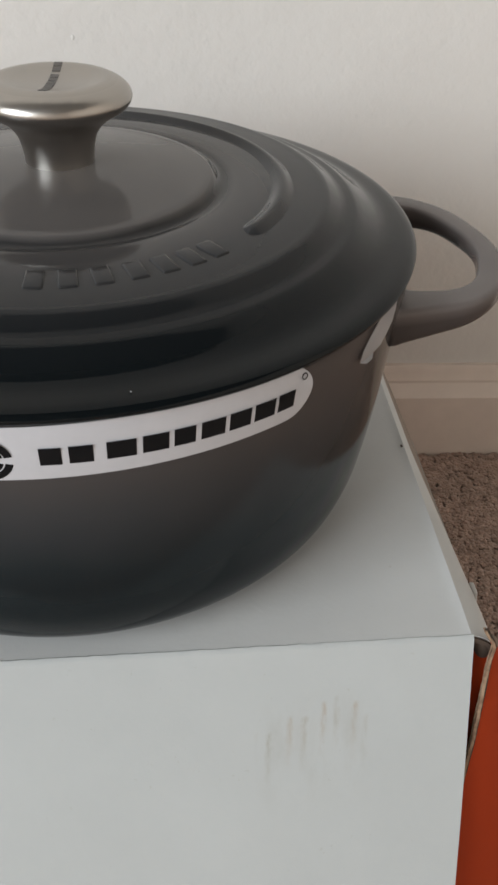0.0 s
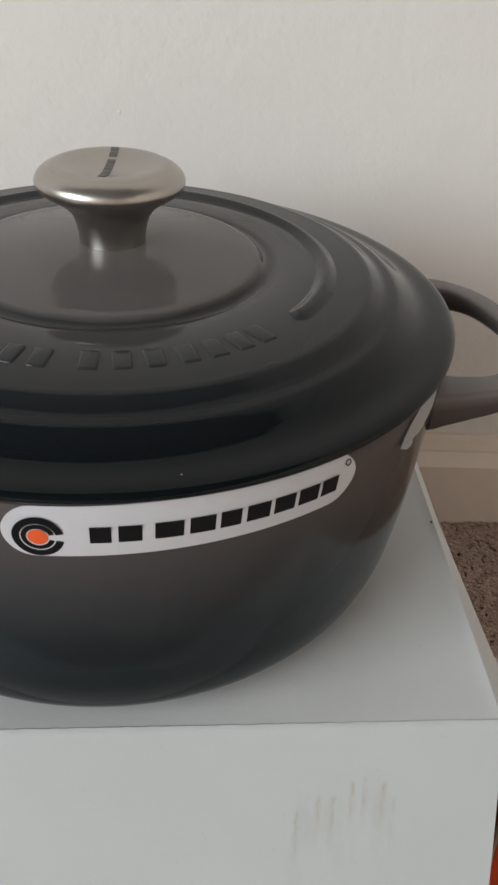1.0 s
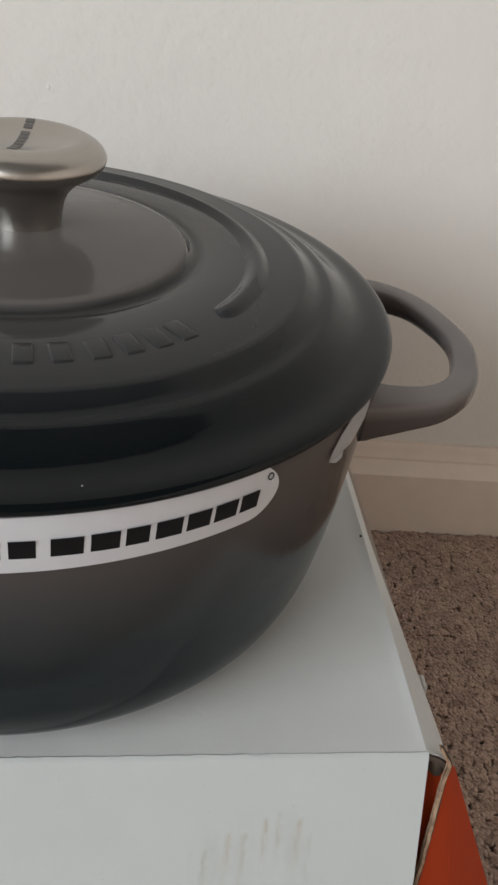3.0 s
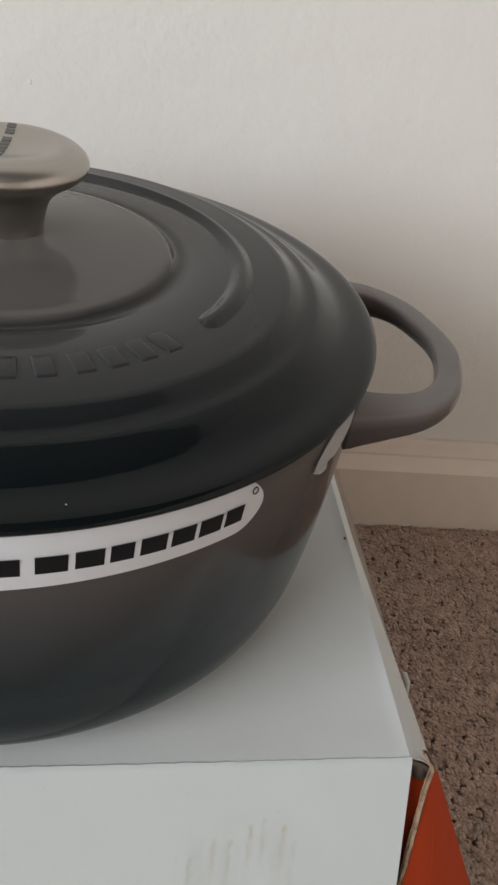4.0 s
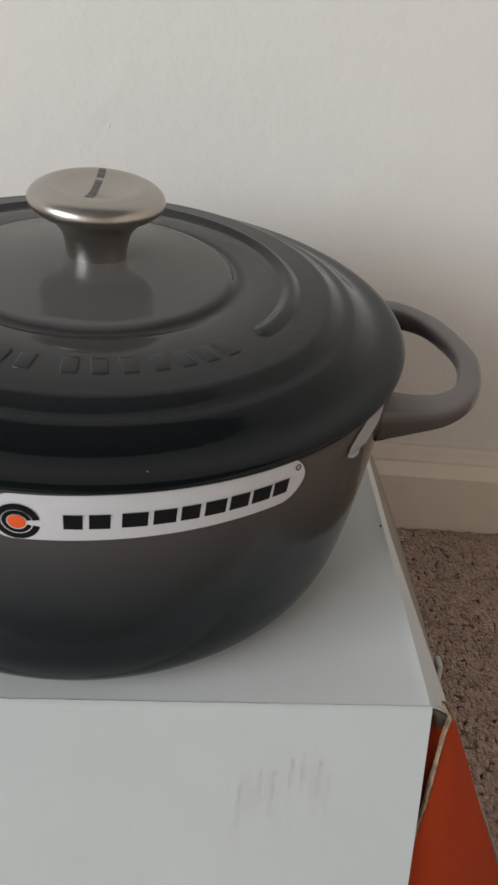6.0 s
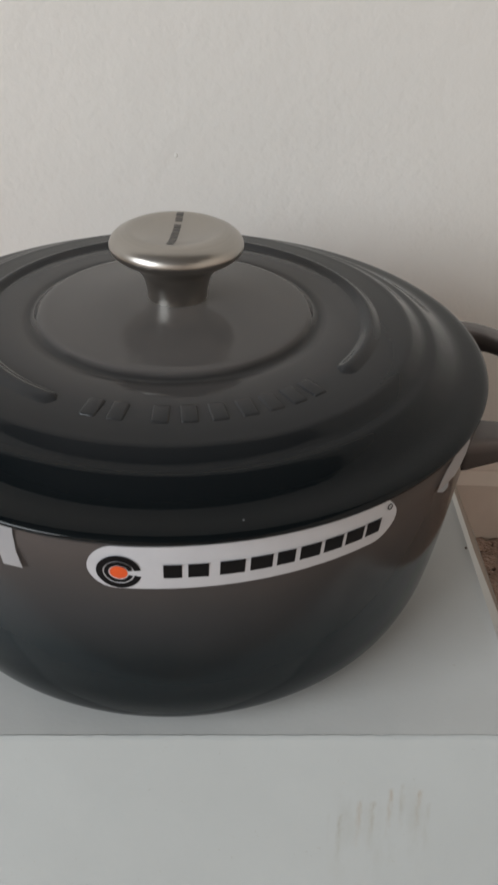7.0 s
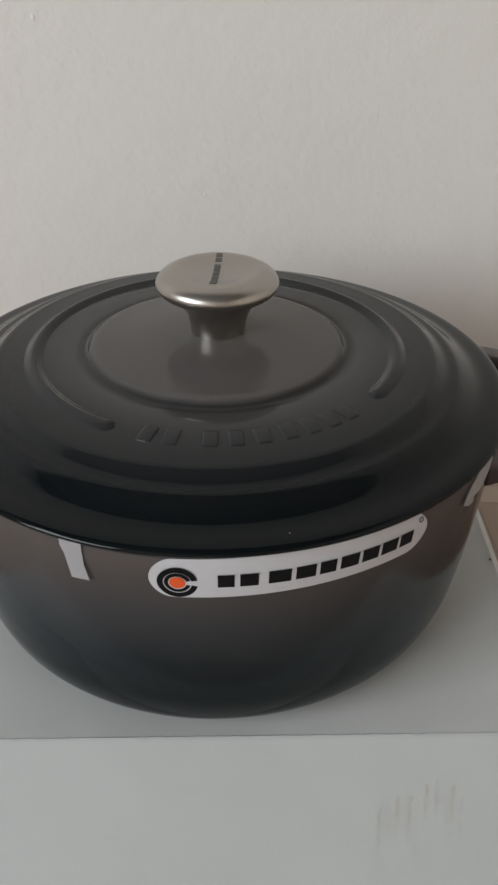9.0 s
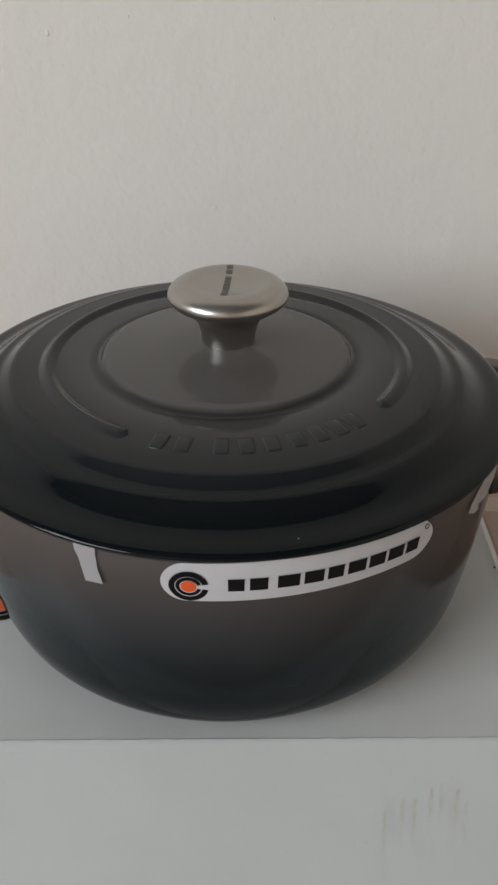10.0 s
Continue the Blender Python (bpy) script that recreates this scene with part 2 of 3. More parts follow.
def part(name, bm, material, parent=None, label="", smooth=True, angle=35):
    ob = new(name, mesh_of(name, bm, material, smooth, angle))
    if parent is not None:
        ob.parent = parent
    if label:
        ob["label"] = label
    return ob


def thing(name, where, label, category, group=""):
    ob = new(name)
    ob.empty_display_size = 0.05
    ob.matrix_world = where
    return tagged(ob, label, category, group)


def lathe(profile, steps=160, bm=None):
    """A surface of revolution round z from (r, z) pairs."""
    bm = bm or bmesh.new()
    rings = []
    for r, z in profile:
        if r < 1e-6:
            rings.append([bm.verts.new((0, 0, z))])
        else:
            rings.append([bm.verts.new((r * math.cos(2 * math.pi * k / steps), r * math.sin(2 * math.pi * k / steps), z)) for k in range(steps)])
    for a, b in zip(rings, rings[1:]):
        for k in range(steps):
            n = (k + 1) % steps
            if len(a) == 1 and len(b) > 1:
                bm.faces.new((a[0], b[k], b[n]))
            elif len(b) == 1 and len(a) > 1:
                bm.faces.new((a[k], b[0], a[n]))
            elif len(a) > 1:
                bm.faces.new((a[k], b[k], b[n], a[n]))
    return bm


def smooth_profile(points, per=6):
    """A smooth curve through (r, z) pairs, with slopes weighted by chord length."""
    p = [Vector(q) for q in points]
    d = [(b - a).length for a, b in zip(p, p[1:])]
    slope = []
    for i in range(len(p)):
        if i == 0:
            slope.append((p[1] - p[0]) / d[0])
        elif i == len(p) - 1:
            slope.append((p[-1] - p[-2]) / d[-1])
        else:
            u, v = (p[i] - p[i - 1]) / d[i - 1], (p[i + 1] - p[i]) / d[i]
            slope.append((u * d[i] + v * d[i - 1]) / (d[i] + d[i - 1]))
    out = []
    for i in range(len(d)):
        for k in range(per):
            t = k / per
            h00, h10, h01, h11 = 2 * t ** 3 - 3 * t * t + 1, t ** 3 - 2 * t * t + t, -2 * t ** 3 + 3 * t * t, t ** 3 - t * t
            out.append(h00 * p[i] + h10 * d[i] * slope[i] + h01 * p[i + 1] + h11 * d[i] * slope[i + 1])
    out.append(p[-1])
    return [tuple(q) for q in out]


def height_at(profile, r):
    for (a, za), (b, zb) in zip(profile, profile[1:]):
        if a <= r <= b:
            return za + (zb - za) * (r - a) / max(b - a, 1e-9)
    return profile[-1][1]


def radius_at(profile, z):
    for (a, za), (b, zb) in zip(profile, profile[1:]):
        if min(za, zb) <= z <= max(za, zb):
            return a + (b - a) * (z - za) / (zb - za if abs(zb - za) > 1e-9 else 1e-9)
    return profile[-1][0]


def on_round(az, r, z):
    """A place round the pot's axis: az degrees from the side that faces away from the wall, towards +x."""
    a = radians(az)
    return Vector((r * math.sin(a), -r * math.cos(a), z))


def block(lo, hi, bevel=0.0, seg=2):
    bm = bmesh.new()
    bmesh.ops.create_cube(bm, size=1)
    for v in bm.verts:
        v.co = Vector([lo[i] + (v.co[i] + 0.5) * (hi[i] - lo[i]) for i in range(3)])
    if bevel:
        bmesh.ops.bevel(bm, geom=bm.edges[:], offset=bevel, segments=seg, affect="EDGES", profile=0.5)
    return bm


def sheet(grid, thick, bm=None):
    """A thick sheet from rows of (outer) points; grows inwards along the surface's normals."""
    bm = bm or bmesh.new()
    nr, nc = len(grid), len(grid[0])
    norm = []
    for i in range(nr):
        row = []
        for j in range(nc):
            du = grid[min(i + 1, nr - 1)][j] - grid[max(i - 1, 0)][j]
            dv = grid[i][min(j + 1, nc - 1)] - grid[i][max(j - 1, 0)]
            row.append(du.cross(dv).normalized())
        norm.append(row)
    a = [[bm.verts.new(grid[i][j]) for j in range(nc)] for i in range(nr)]
    b = [[bm.verts.new(grid[i][j] - norm[i][j] * thick) for j in range(nc)] for i in range(nr)]
    for i in range(nr - 1):
        for j in range(nc - 1):
            bm.faces.new((a[i][j], a[i + 1][j], a[i + 1][j + 1], a[i][j + 1]))
            bm.faces.new((b[i][j], b[i][j + 1], b[i + 1][j + 1], b[i + 1][j]))
    for i in range(nr - 1):
        for j in (0, nc - 1):
            bm.faces.new((a[i][j], b[i][j], b[i + 1][j], a[i + 1][j]))
    for j in range(nc - 1):
        for i in (0, nr - 1):
            bm.faces.new((a[i][j], a[i][j + 1], b[i][j + 1], b[i][j]))
    return bm


def structure(name, bm, material, label, category, smooth=False, where=ROOM):
    ob = part(name, bm, material, None, "", smooth)
    ob.matrix_world = where
    return tagged(ob, label, category, kind="structure")


# ---------------------------------------------------------------- the room
T = 0.12
structure("floor", block((WEST - T, SOUTH - T, -0.10), (EAST + T, WALL_Y + T, -0.0045)), M_PILE, "beige-brown carpeted floor of the room", "floor")
structure("wall_north", block((WEST, WALL_Y, -0.02), (EAST, WALL_Y + T, CEIL)), M_WALL, "off-white painted wall behind the pot", "wall")
# unseen side wall; its bright cream is chosen to bounce light from the right
structure("wall_east", block((EAST, SOUTH - T, -0.02), (EAST + T, WALL_Y + T, CEIL)), M_SIDE, "warm cream painted side wall of the room", "wall")
# unseen ceiling, darkened so that the lid reflects dark from overhead
structure("ceiling", block((WEST - T, SOUTH - T, CEIL), (EAST + T, WALL_Y + T, CEIL + 0.1)), M_CEIL, "flat grey painted ceiling of the room", "ceiling")
# unseen far wall; its cream is chosen to fill the shadows beside the pot
structure("wall_south", block((WEST, SOUTH - T, -0.02), (EAST, SOUTH, CEIL)), M_FAR, "warm cream painted far wall of the room", "wall")
bm = bmesh.new()
for lo, hi in (((WEST - T, SOUTH - T, -0.02), (WEST, WIN[0], CEIL)), ((WEST - T, WIN[1], -0.02), (WEST, WALL_Y + T, CEIL)),
               ((WEST - T, WIN[0], -0.02), (WEST, WIN[1], WIN[2])), ((WEST - T, WIN[0], WIN[3]), (WEST, WIN[1], CEIL))):
    piece = block(lo, hi)
    tmp = bpy.data.meshes.new("tmp")
    piece.to_mesh(tmp)
    piece.free()
    bm.from_mesh(tmp)
    bpy.data.meshes.remove(tmp)
structure("wall_west", bm, M_WALL, "off-white painted wall with the window", "wall")

window = new("window_1")
window.matrix_world = ROOM
tagged(window, "white framed window that lets in daylight", "window", kind="structure")
for lo, hi in (((WEST - 0.09, WIN[0], WIN[2]), (WEST - 0.05, WIN[0] + 0.05, WIN[3])), ((WEST - 0.09, WIN[1] - 0.05, WIN[2]), (WEST - 0.05, WIN[1], WIN[3])),
               ((WEST - 0.09, WIN[0] + 0.05, WIN[2]), (WEST - 0.05, WIN[1] - 0.05, WIN[2] + 0.05)), ((WEST - 0.09, WIN[0] + 0.05, WIN[3] - 0.05), (WEST - 0.05, WIN[1] - 0.05, WIN[3]))):
    part("window_frame", block(lo, hi, 0.004), M_FRAME, window, smooth=False)

# small lumps of paint on the wall
north = bpy.data.objects["wall_north"]
for x, z, r in ((-0.1195, 0.3950, 0.0013), (-0.0204, 0.2889, 0.0011), (0.0173, 0.4037, 0.0009), (-0.0694, 0.4044, 0.0007)):
    bm = bmesh.new()
    bmesh.ops.create_icosphere(bm, subdivisions=2, radius=r)
    for v in bm.verts:
        v.co = Vector((v.co.x + x, v.co.y * 0.3 + WALL_Y, v.co.z * 1.4 + z))
    part("paint_lump", bm, M_WALL, north)

# baseboard: flat board with a moulded top
ZM, ZT = BOX_Z - 0.1224, BOX_Z - 0.1007
prof = [(0.0, -0.01), (0.0126, -0.01), (0.0126, ZM - 0.0004), (0.0121, ZM + 0.0003), (0.0070, ZM + 0.0084), (0.0066, ZM + 0.0092), (0.0066, ZM + 0.0102), (0.0068, ZM + 0.0108),
        (0.0052, ZM + 0.0150), (0.0048, ZM + 0.0170), (0.0042, ZM + 0.0196), (0.0034, ZT), (0.0, ZT)]
bm = bmesh.new()
ends = [[bm.verts.new((x, WALL_Y - d, z)) for d, z in prof] for x in (WEST, EAST)]
for k in range(len(prof)):
    n = (k + 1) % len(prof)
    bm.faces.new((ends[0][k], ends[1][k], ends[1][n], ends[0][n]))
for e in ends:
    bm.faces.new(e)
structure("baseboard", bm, M_TRIM, "cream painted wooden baseboard with a moulded top edge", "baseboard", smooth=True)


# carpet pile: thousands of twisted cut tufts, each of a few strands, with pits between the clumps
def carpet_tufts():
    rng = np.random.default_rng(4)
    verts, faces = [], []
    step, sides = 0.0030, 5
    for gx in np.arange(0.150, 0.43, step):
        for gy in np.arange(-0.235, 0.222, step):
            cx, cy = gx + rng.normal(0, 0.0008), gy + rng.normal(0, 0.0008)
            if cx * RN.x + cy * RN.y > WALL_Y - 0.0140:
                continue
            clump = noise.noise(Vector((cx * 105, cy * 105, 1.7)))
            tone = noise.noise(Vector((cx * 40, cy * 40, 9.2)))
            pit = noise.noise(Vector((cx * 150, cy * 110, 5.3))) < -0.50
            height = 0.0012 + 0.0007 * clump + 0.0006 * tone + rng.normal(0, 0.0001) - (0.0018 if pit else 0.0)
            turn = rng.uniform(0, 6.28)
            for k in range(4):
                a = turn + k * 1.571
                x, y = cx + 0.0009 * math.cos(a), cy + 0.0009 * math.sin(a)
                top = height + rng.uniform(-0.0004, 0.0003)
                rad = rng.uniform(0.0014, 0.0019)
                lx, ly = 0.0006 * math.cos(a + 1.2) + rng.normal(0, 0.0005), 0.0006 * math.sin(a + 1.2) + rng.normal(0, 0.0005)
                base = len(verts)
                for f, z, rr in ((0.0, -0.0050, 0.8), (0.6, top - 0.0008, 1.0), (0.9, top - 0.0002, 0.75)):
                    for j in range(sides):
                        b = 2 * math.pi * j / sides + f * 1.5
                        q = rad * rr * rng.uniform(0.85, 1.15)
                        verts.append((x + lx * f + q * math.cos(b), y + ly * f + q * math.sin(b), z))
                verts.append((x + lx, y + ly, top))
                for lev in range(2):
                    for j in range(sides):
                        n = (j + 1) % sides
                        faces.append((base + lev * sides + j, base + lev * sides + n, base + (lev + 1) * sides + n, base + (lev + 1) * sides + j))
                for j in range(sides):
                    faces.append((base + 2 * sides + j, base + 2 * sides + (j + 1) % sides, base + 3 * sides))
    me = bpy.data.meshes.new("carpet_pile")
    me.from_pydata(verts, [], faces)
    me.polygons.foreach_set("use_smooth", [True] * len(faces))
    me.materials.append(M_TUFT)
    return tagged(new("carpet_pile", me), "brown and beige twisted carpet tufts", "carpet", kind="stuff")


carpet_tufts()

# ---------------------------------------------------------------- the cardboard box under the pot
XR, YF, YB, XL = 0.1389, -0.1153, 0.150, -0.150
CARD = 0.0032
RIDGE = 0.0006   # the card swells along the fold
box = thing("cardboard_box", pose(0, 0, BOX_Z), "white and orange cardboard carton with splayed panels on the carpet", "box")
LEAN_F = 0.62    # the front panel swings out towards the room


def wavy(x, y, amp=0.0006, k=1.0):
    return amp * noise.noise(Vector((x * 18 * k, y * 18 * k, 3.1)))


# top panel, with its slightly worn crease along the front
xs = [XL + (XR - 0.008 - XL) * j / 42 for j in range(43)] + [XR - d for d in (0.0055, 0.0036, 0.0022, 0.0012, 0.0005, 0.0)]
grid = [[Vector((x, YF + (YB - YF) * i / 40, -0.0004)) for i in range(41)] for x in xs]
for col in grid:
    for q in col:
        edge = min(1, (q.y - YF) / 0.012) * min(1, (XR - q.x) / 0.012)
        q.z += wavy(q.x, q.y, 0.0005) * edge + RIDGE * max(0.0, 1 - (XR - q.x) / 0.004) ** 1.5 * min(1.0, (q.y - YF) / 0.010)
        q.y = max(q.y, YF + 0.0009)
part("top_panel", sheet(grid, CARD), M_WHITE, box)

# front panel leaning out below the crease
rows_f = []
for i in range(27):
    s = (i / 26) ** 2
    zz = -0.0012 - s * 0.170
    yy = YF - LEAN_F * (-zz) - 0.004 * math.sin(s * math.pi)
    rows_f.append([Vector((XL + (XR + 0.0007 - 0.0195 * s - XL) * j / 132, yy + wavy(XL + j * 0.0022, s, 0.0008) * s, zz)) for j in range(133)])
# worn lip along the crease
for dy, z, rough in ((0.0001, -0.0005, 0.0), (0.0006, -0.0002, 1.0), (0.0014, -0.00048, 0.0)):
    rows_f.insert(0, [Vector((q.x, YF + dy + rough * 0.0003 * noise.noise(Vector((q.x * 150, 0.3, 7))), z + rough * 0.0003 * noise.noise(Vector((q.x * 420, 4.3, 7))))) for q in rows_f[0]])
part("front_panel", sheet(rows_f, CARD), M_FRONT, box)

# right-hand side: rounded bend, then a white panel flared outwards that ends in a free edge
FLARE = math.atan(0.45)
RB_BEND, FOLD = 0.0155, 0.30     # bend radius, and the sharp turn at the fold line


def side_point(s, y):
    """s: metres down the panel from the fold line, y along the panel; the front end is cut back towards the bottom of the bend."""
    arc = RB_BEND * (math.pi / 2 - FLARE - FOLD)
    a = FOLD + min(s, arc) / RB_BEND
    d = max(0.0, s - arc)
    back = 0.10 * min(s, 0.0125) * max(0.0, min(1.0, (-0.05 - y) / 0.06))
    swell = 0.62 + 0.45 * max(0.0, min(1.0, -y / 0.10))
    return Vector((XR + swell * RB_BEND * (math.sin(a) - math.sin(FOLD)) + d * math.sin(FLARE), y + back,
                   RB_BEND * (math.cos(a) - math.cos(FOLD)) - d * math.cos(FLARE) - 0.0004 + RIDGE * max(0.0, 1 - s / 0.003) * max(0.0, min(1.0, (y - YF) / 0.010)) + wavy(y, s, 0.0004) * min(1.0, s / 0.01)))


ys = [YF + 0.0005 + (YB - YF) * k / 40 for k in range(41)]
down = [0.0, 0.0005, 0.0010, 0.0016, 0.0024, 0.0033] + [0.0045 + 0.0105 * k / 9 for k in range(10)]
lower = [0.0150 + 0.122 * k / 16 for k in range(17)]
part("side_panel", sheet([[side_point(s, y) for y in ys] for s in down], 0.0004), M_WHITE, box, "white rounded fold of the side panel")
part("side_flap", sheet([[side_point(s, y) for y in ys] for s in lower], 0.0014), M_BROWN, box, "cardboard side flap splayed outwards, its shade painted grey-brown")
part("flap_edge", sheet([[side_point(s, y) + Vector((0.0003, 0, 0)) for y in ys] for s in (0.1371, 0.1380, 0.1388)], 0.0018), M_WHITE, box, "pale free edge of the side flap")
under = [[side_point(s, y) - Vector((0.0002, 0.0009 if n == 0 else 0, 0.0006)) for n, y in enumerate(ys)] for s in down]
part("liner", sheet(under, 0.0020), M_CORE, box, "brown kraft inner liner")
# rounded end of the kraft board inside the fold
bm = block((XR + 0.0014, YF + 0.0002, -0.0165), (XR + 0.0076, YF + 0.030, -0.0020), 0.0029, 5)
for v in bm.verts:
    v.co.z -= 0.45 * max(0.0, v.co.x - XR - 0.0020)
    v.co.x += 0.20 * (-0.0036 - v.co.z)
part("fold_core", bm, M_CORE, box, "brown kraft board inside the fold")


# orange end flap: hinged on the side panel's front edge, its raw edge stands towards the room
RAW_CURL = [(0.1430, -0.002), (0.1452, 0.0012), (0.1470, 0.0036), (0.1473, 0.0052), (0.1457, 0.0095), (0.1434, 0.0189), (0.1403, 0.0330), (0.1357, 0.0490), (0.1185, 0.1185)]   # the edge's x against its depth


def flap_point(u, v):
    """u: 0 at the raw edge, 1 at the hinge; v: 0 at the top, 1 at the bottom."""
    depth = 0.118 * v
    raw = Vector((RAW_CURL[-1][0], 0, 0))
    for (x0, d0), (x1, d1) in zip(RAW_CURL, RAW_CURL[1:]):
        if d0 <= depth <= d1:
            raw.x = x0 + (x1 - x0) * (depth - d0) / (d1 - d0)
    raw.y, raw.z = -0.1138 - 0.57 * depth, 0.0003 - depth
    hinge = Vector((0.1492, -0.1135, -0.0050)).lerp(Vector((0.1500 + 0.43 * 0.109, -0.1166, -0.118)), v)
    return raw.lerp(hinge, u) + Vector((0, -0.010, 0)) * math.sin(u * math.pi) * v


us, vs = [0.04 + 0.96 * k / 16 for k in range(17)], [0.02 + 0.98 * k / 40 for k in range(41)]
part("end_flap", sheet([[flap_point(u, v) for v in vs] for u in us], -0.0008), M_ORANGE, box, "orange printed end flap")
part("end_flap_liner", sheet([[flap_point(u, v) + Vector((-0.0003, 0.0020, 0)) for v in vs] for u in us[:13]], 0.0012), M_KRAFT, box, "brown kraft inner liner")
rngc = random.Random(8)
for name, dx, dy, w, mat in (("raw_edge", -0.0002, -0.0006, 0.00022, M_EDGE), ("flute_core", 0.0002, 0.0001, 0.0005, M_FLUTE), ("raw_edge", -0.0003, 0.0008, 0.00022, M_EDGE)):
    bm = bmesh.new()
    prev = None
    jag = Vector((0, 0, 0))
    for k in range(91):
        v = -0.004 + 1.004 * k / 90
        jag = jag * 0.6 + Vector((rngc.uniform(-0.00014, 0.00014), rngc.uniform(-0.00008, 0.00008), 0))
        q = flap_point(0, v) + Vector((dx, dy, 0.0)) + jag
        cur = [bm.verts.new(q + d) for d in (Vector((-0.0005, -w, 0)), Vector((-0.0005, w, 0)), Vector((0.0006, w, 0)), Vector((0.0006, -w, 0)))]
        if prev:
            for i in range(4):
                m = (i + 1) % 4
                bm.faces.new((prev[i], cur[i], cur[m], prev[m]))
        else:
            bm.faces.new(cur)
        prev = cur
    bm.faces.new(prev)
    part(name, bm, mat, box, "torn corrugated cardboard edge", smooth=False)

# small torn tab on the side panel's free edge
q = side_point(0.136, 0.012)
tab = block((-0.0016, -0.0048, -0.007), (0.0018, 0.0040, 0.0045), 0.0015, 3)
for v in tab.verts:
    v.co += q + Vector((0.0016, 0.0012 * math.sin(v.co.z * 300), 0))
part("tab", tab, M_WHITE, box, "small torn white cardboard tab")

# orange inner carton
part("inner_carton", block((XL + 0.008, YF + 0.004, -BOX_Z - 0.0044), (0.1380, YB - 0.006, -0.050), 0.003), M_ORANGE, box, "orange inner carton")
# orange inner flap behind the front panel
rows_i = []
for i in range(17):
    d = 0.0088 + 0.112 * i / 16
    right = flap_point(0, min(d / 0.118, 1.0)).x + 0.0035 + 0.35 * (d - 0.0088)
    rows_i.append([Vector((0.085 + (right - 0.085) * j / 8, -0.1158 - 0.38 * (d - 0.0088) + 0.004 * max(0.0, 1 - i / 2) ** 2, -d)) for j in range(9)])
part("inner_flap", sheet(rows_i, 0.003), M_ORANGE, box, "orange inner flap")
# panels on the sides away from the room
rows_b = [[Vector((XL + (XR - XL) * j / 8, YB + 0.001 + 0.02 * i / 8, -0.0007 - 0.171 * i / 8)) for j in range(9)] for i in range(9)]
part("back_panel", sheet([r[::-1] for r in rows_b], CARD), M_ORANGE, box, "orange printed back panel")
rows_l = [[Vector((XL - 0.001 - 0.02 * i / 8, YF + (YB - YF) * j / 8, -0.0007 - 0.171 * i / 8)) for j in range(9)] for i in range(9)]
part("left_panel", sheet([r[::-1] for r in rows_l], CARD), M_ORANGE, box, "orange printed side panel")


def ring(r0, r1, a0=0.0, a1=360.0, thick=0.0002, steps=48):
    """A flat ring (or disc) in the xy plane, bottom at z = 0."""
    bm = bmesh.new()
    full = a1 - a0 >= 359.9
    n = steps if full else steps + 1
    ang = [radians(a0 + (a1 - a0) * k / steps) for k in range(n)]
    lo, hi = [], []
    for z, dest in ((0, lo), (thick, hi)):
        for a in ang:
            dest.append((bm.verts.new((max(r0, 1e-5) * math.cos(a), max(r0, 1e-5) * math.sin(a), z)), bm.verts.new((r1 * math.cos(a), r1 * math.sin(a), z))))
    for k in range(steps):
        m = (k + 1) % n
        bm.faces.new((hi[k][0], hi[k][1], hi[m][1], hi[m][0]))
        bm.faces.new((lo[k][1], hi[k][1], hi[m][1], lo[m][1]))
        bm.faces.new((lo[m][1], lo[m][0], lo[k][0], lo[k][1]))
        bm.faces.new((lo[k][0], hi[k][0], hi[m][0], lo[m][0]))
    if not full:
        for k in (0, n - 1):
            bm.faces.new((lo[k][0], lo[k][1], hi[k][1], hi[k][0]))
    return bm


# dark nick beside the fold
bm = bmesh.new()
bmesh.ops.create_icosphere(bm, subdivisions=2, radius=0.0007)
for v in bm.verts:
    v.co = Vector((v.co.x * 0.8 + 0.1379, v.co.y * 1.3 - 0.0075, v.co.z * 0.4 + 0.0001))
part("nick", bm, M_CORE, box, "small dark nick in the card")

# printed emblem on the box top
for name, r0, r1, mat, z in (("emblem_ring", 0.0082, 0.0112, M_INK, 0.0008), ("emblem_ring", 0.0054, 0.0072, M_INK, 0.0008), ("emblem_dot", 0.0, 0.0045, M_SPOT, 0.0008)):
    e = part(name, ring(r0, r1), mat, box, smooth=False)
    e.matrix_local = pose(-0.1112, -0.0332, z - 0.0006)

# ---------------------------------------------------------------- the cast-iron pot
pot = thing("dutch_oven", pose(0, -0.0038, BOX_Z - 0.0004, -1.125, 0.4), "grey ombre enamelled cast-iron pot with closed lid, on the white carton", "pot")
BODY = smooth_profile([(0.0, 0.0006), (0.090, 0.0006), (0.1000, 0.0012), (0.1064, 0.0038), (0.1110, 0.0090), (0.1147, 0.0180), (0.1176, 0.0320), (0.1202, 0.0500), (0.1226, 0.0720), (0.1246, 0.0900), (0.1257, 0.1010), (0.1253, 0.1038)], 5)
part("body", lathe(BODY + [(0.1235, 0.1043), (0.119, 0.1040), (0.117, 0.075), (0.113, 0.045), (0.104, 0.022), (0.090, 0.010), (0.0, 0.006)], 200), M_BODY, pot, "grey enamelled body fading darker to the foot", angle=60)
part("rim", lathe([(0.119, 0.1041), (0.1244, 0.1040), (0.1248, 0.1045), (0.1244, 0.1054), (0.119, 0.1054)], 160), M_RIM, pot, "matt black bare rim")

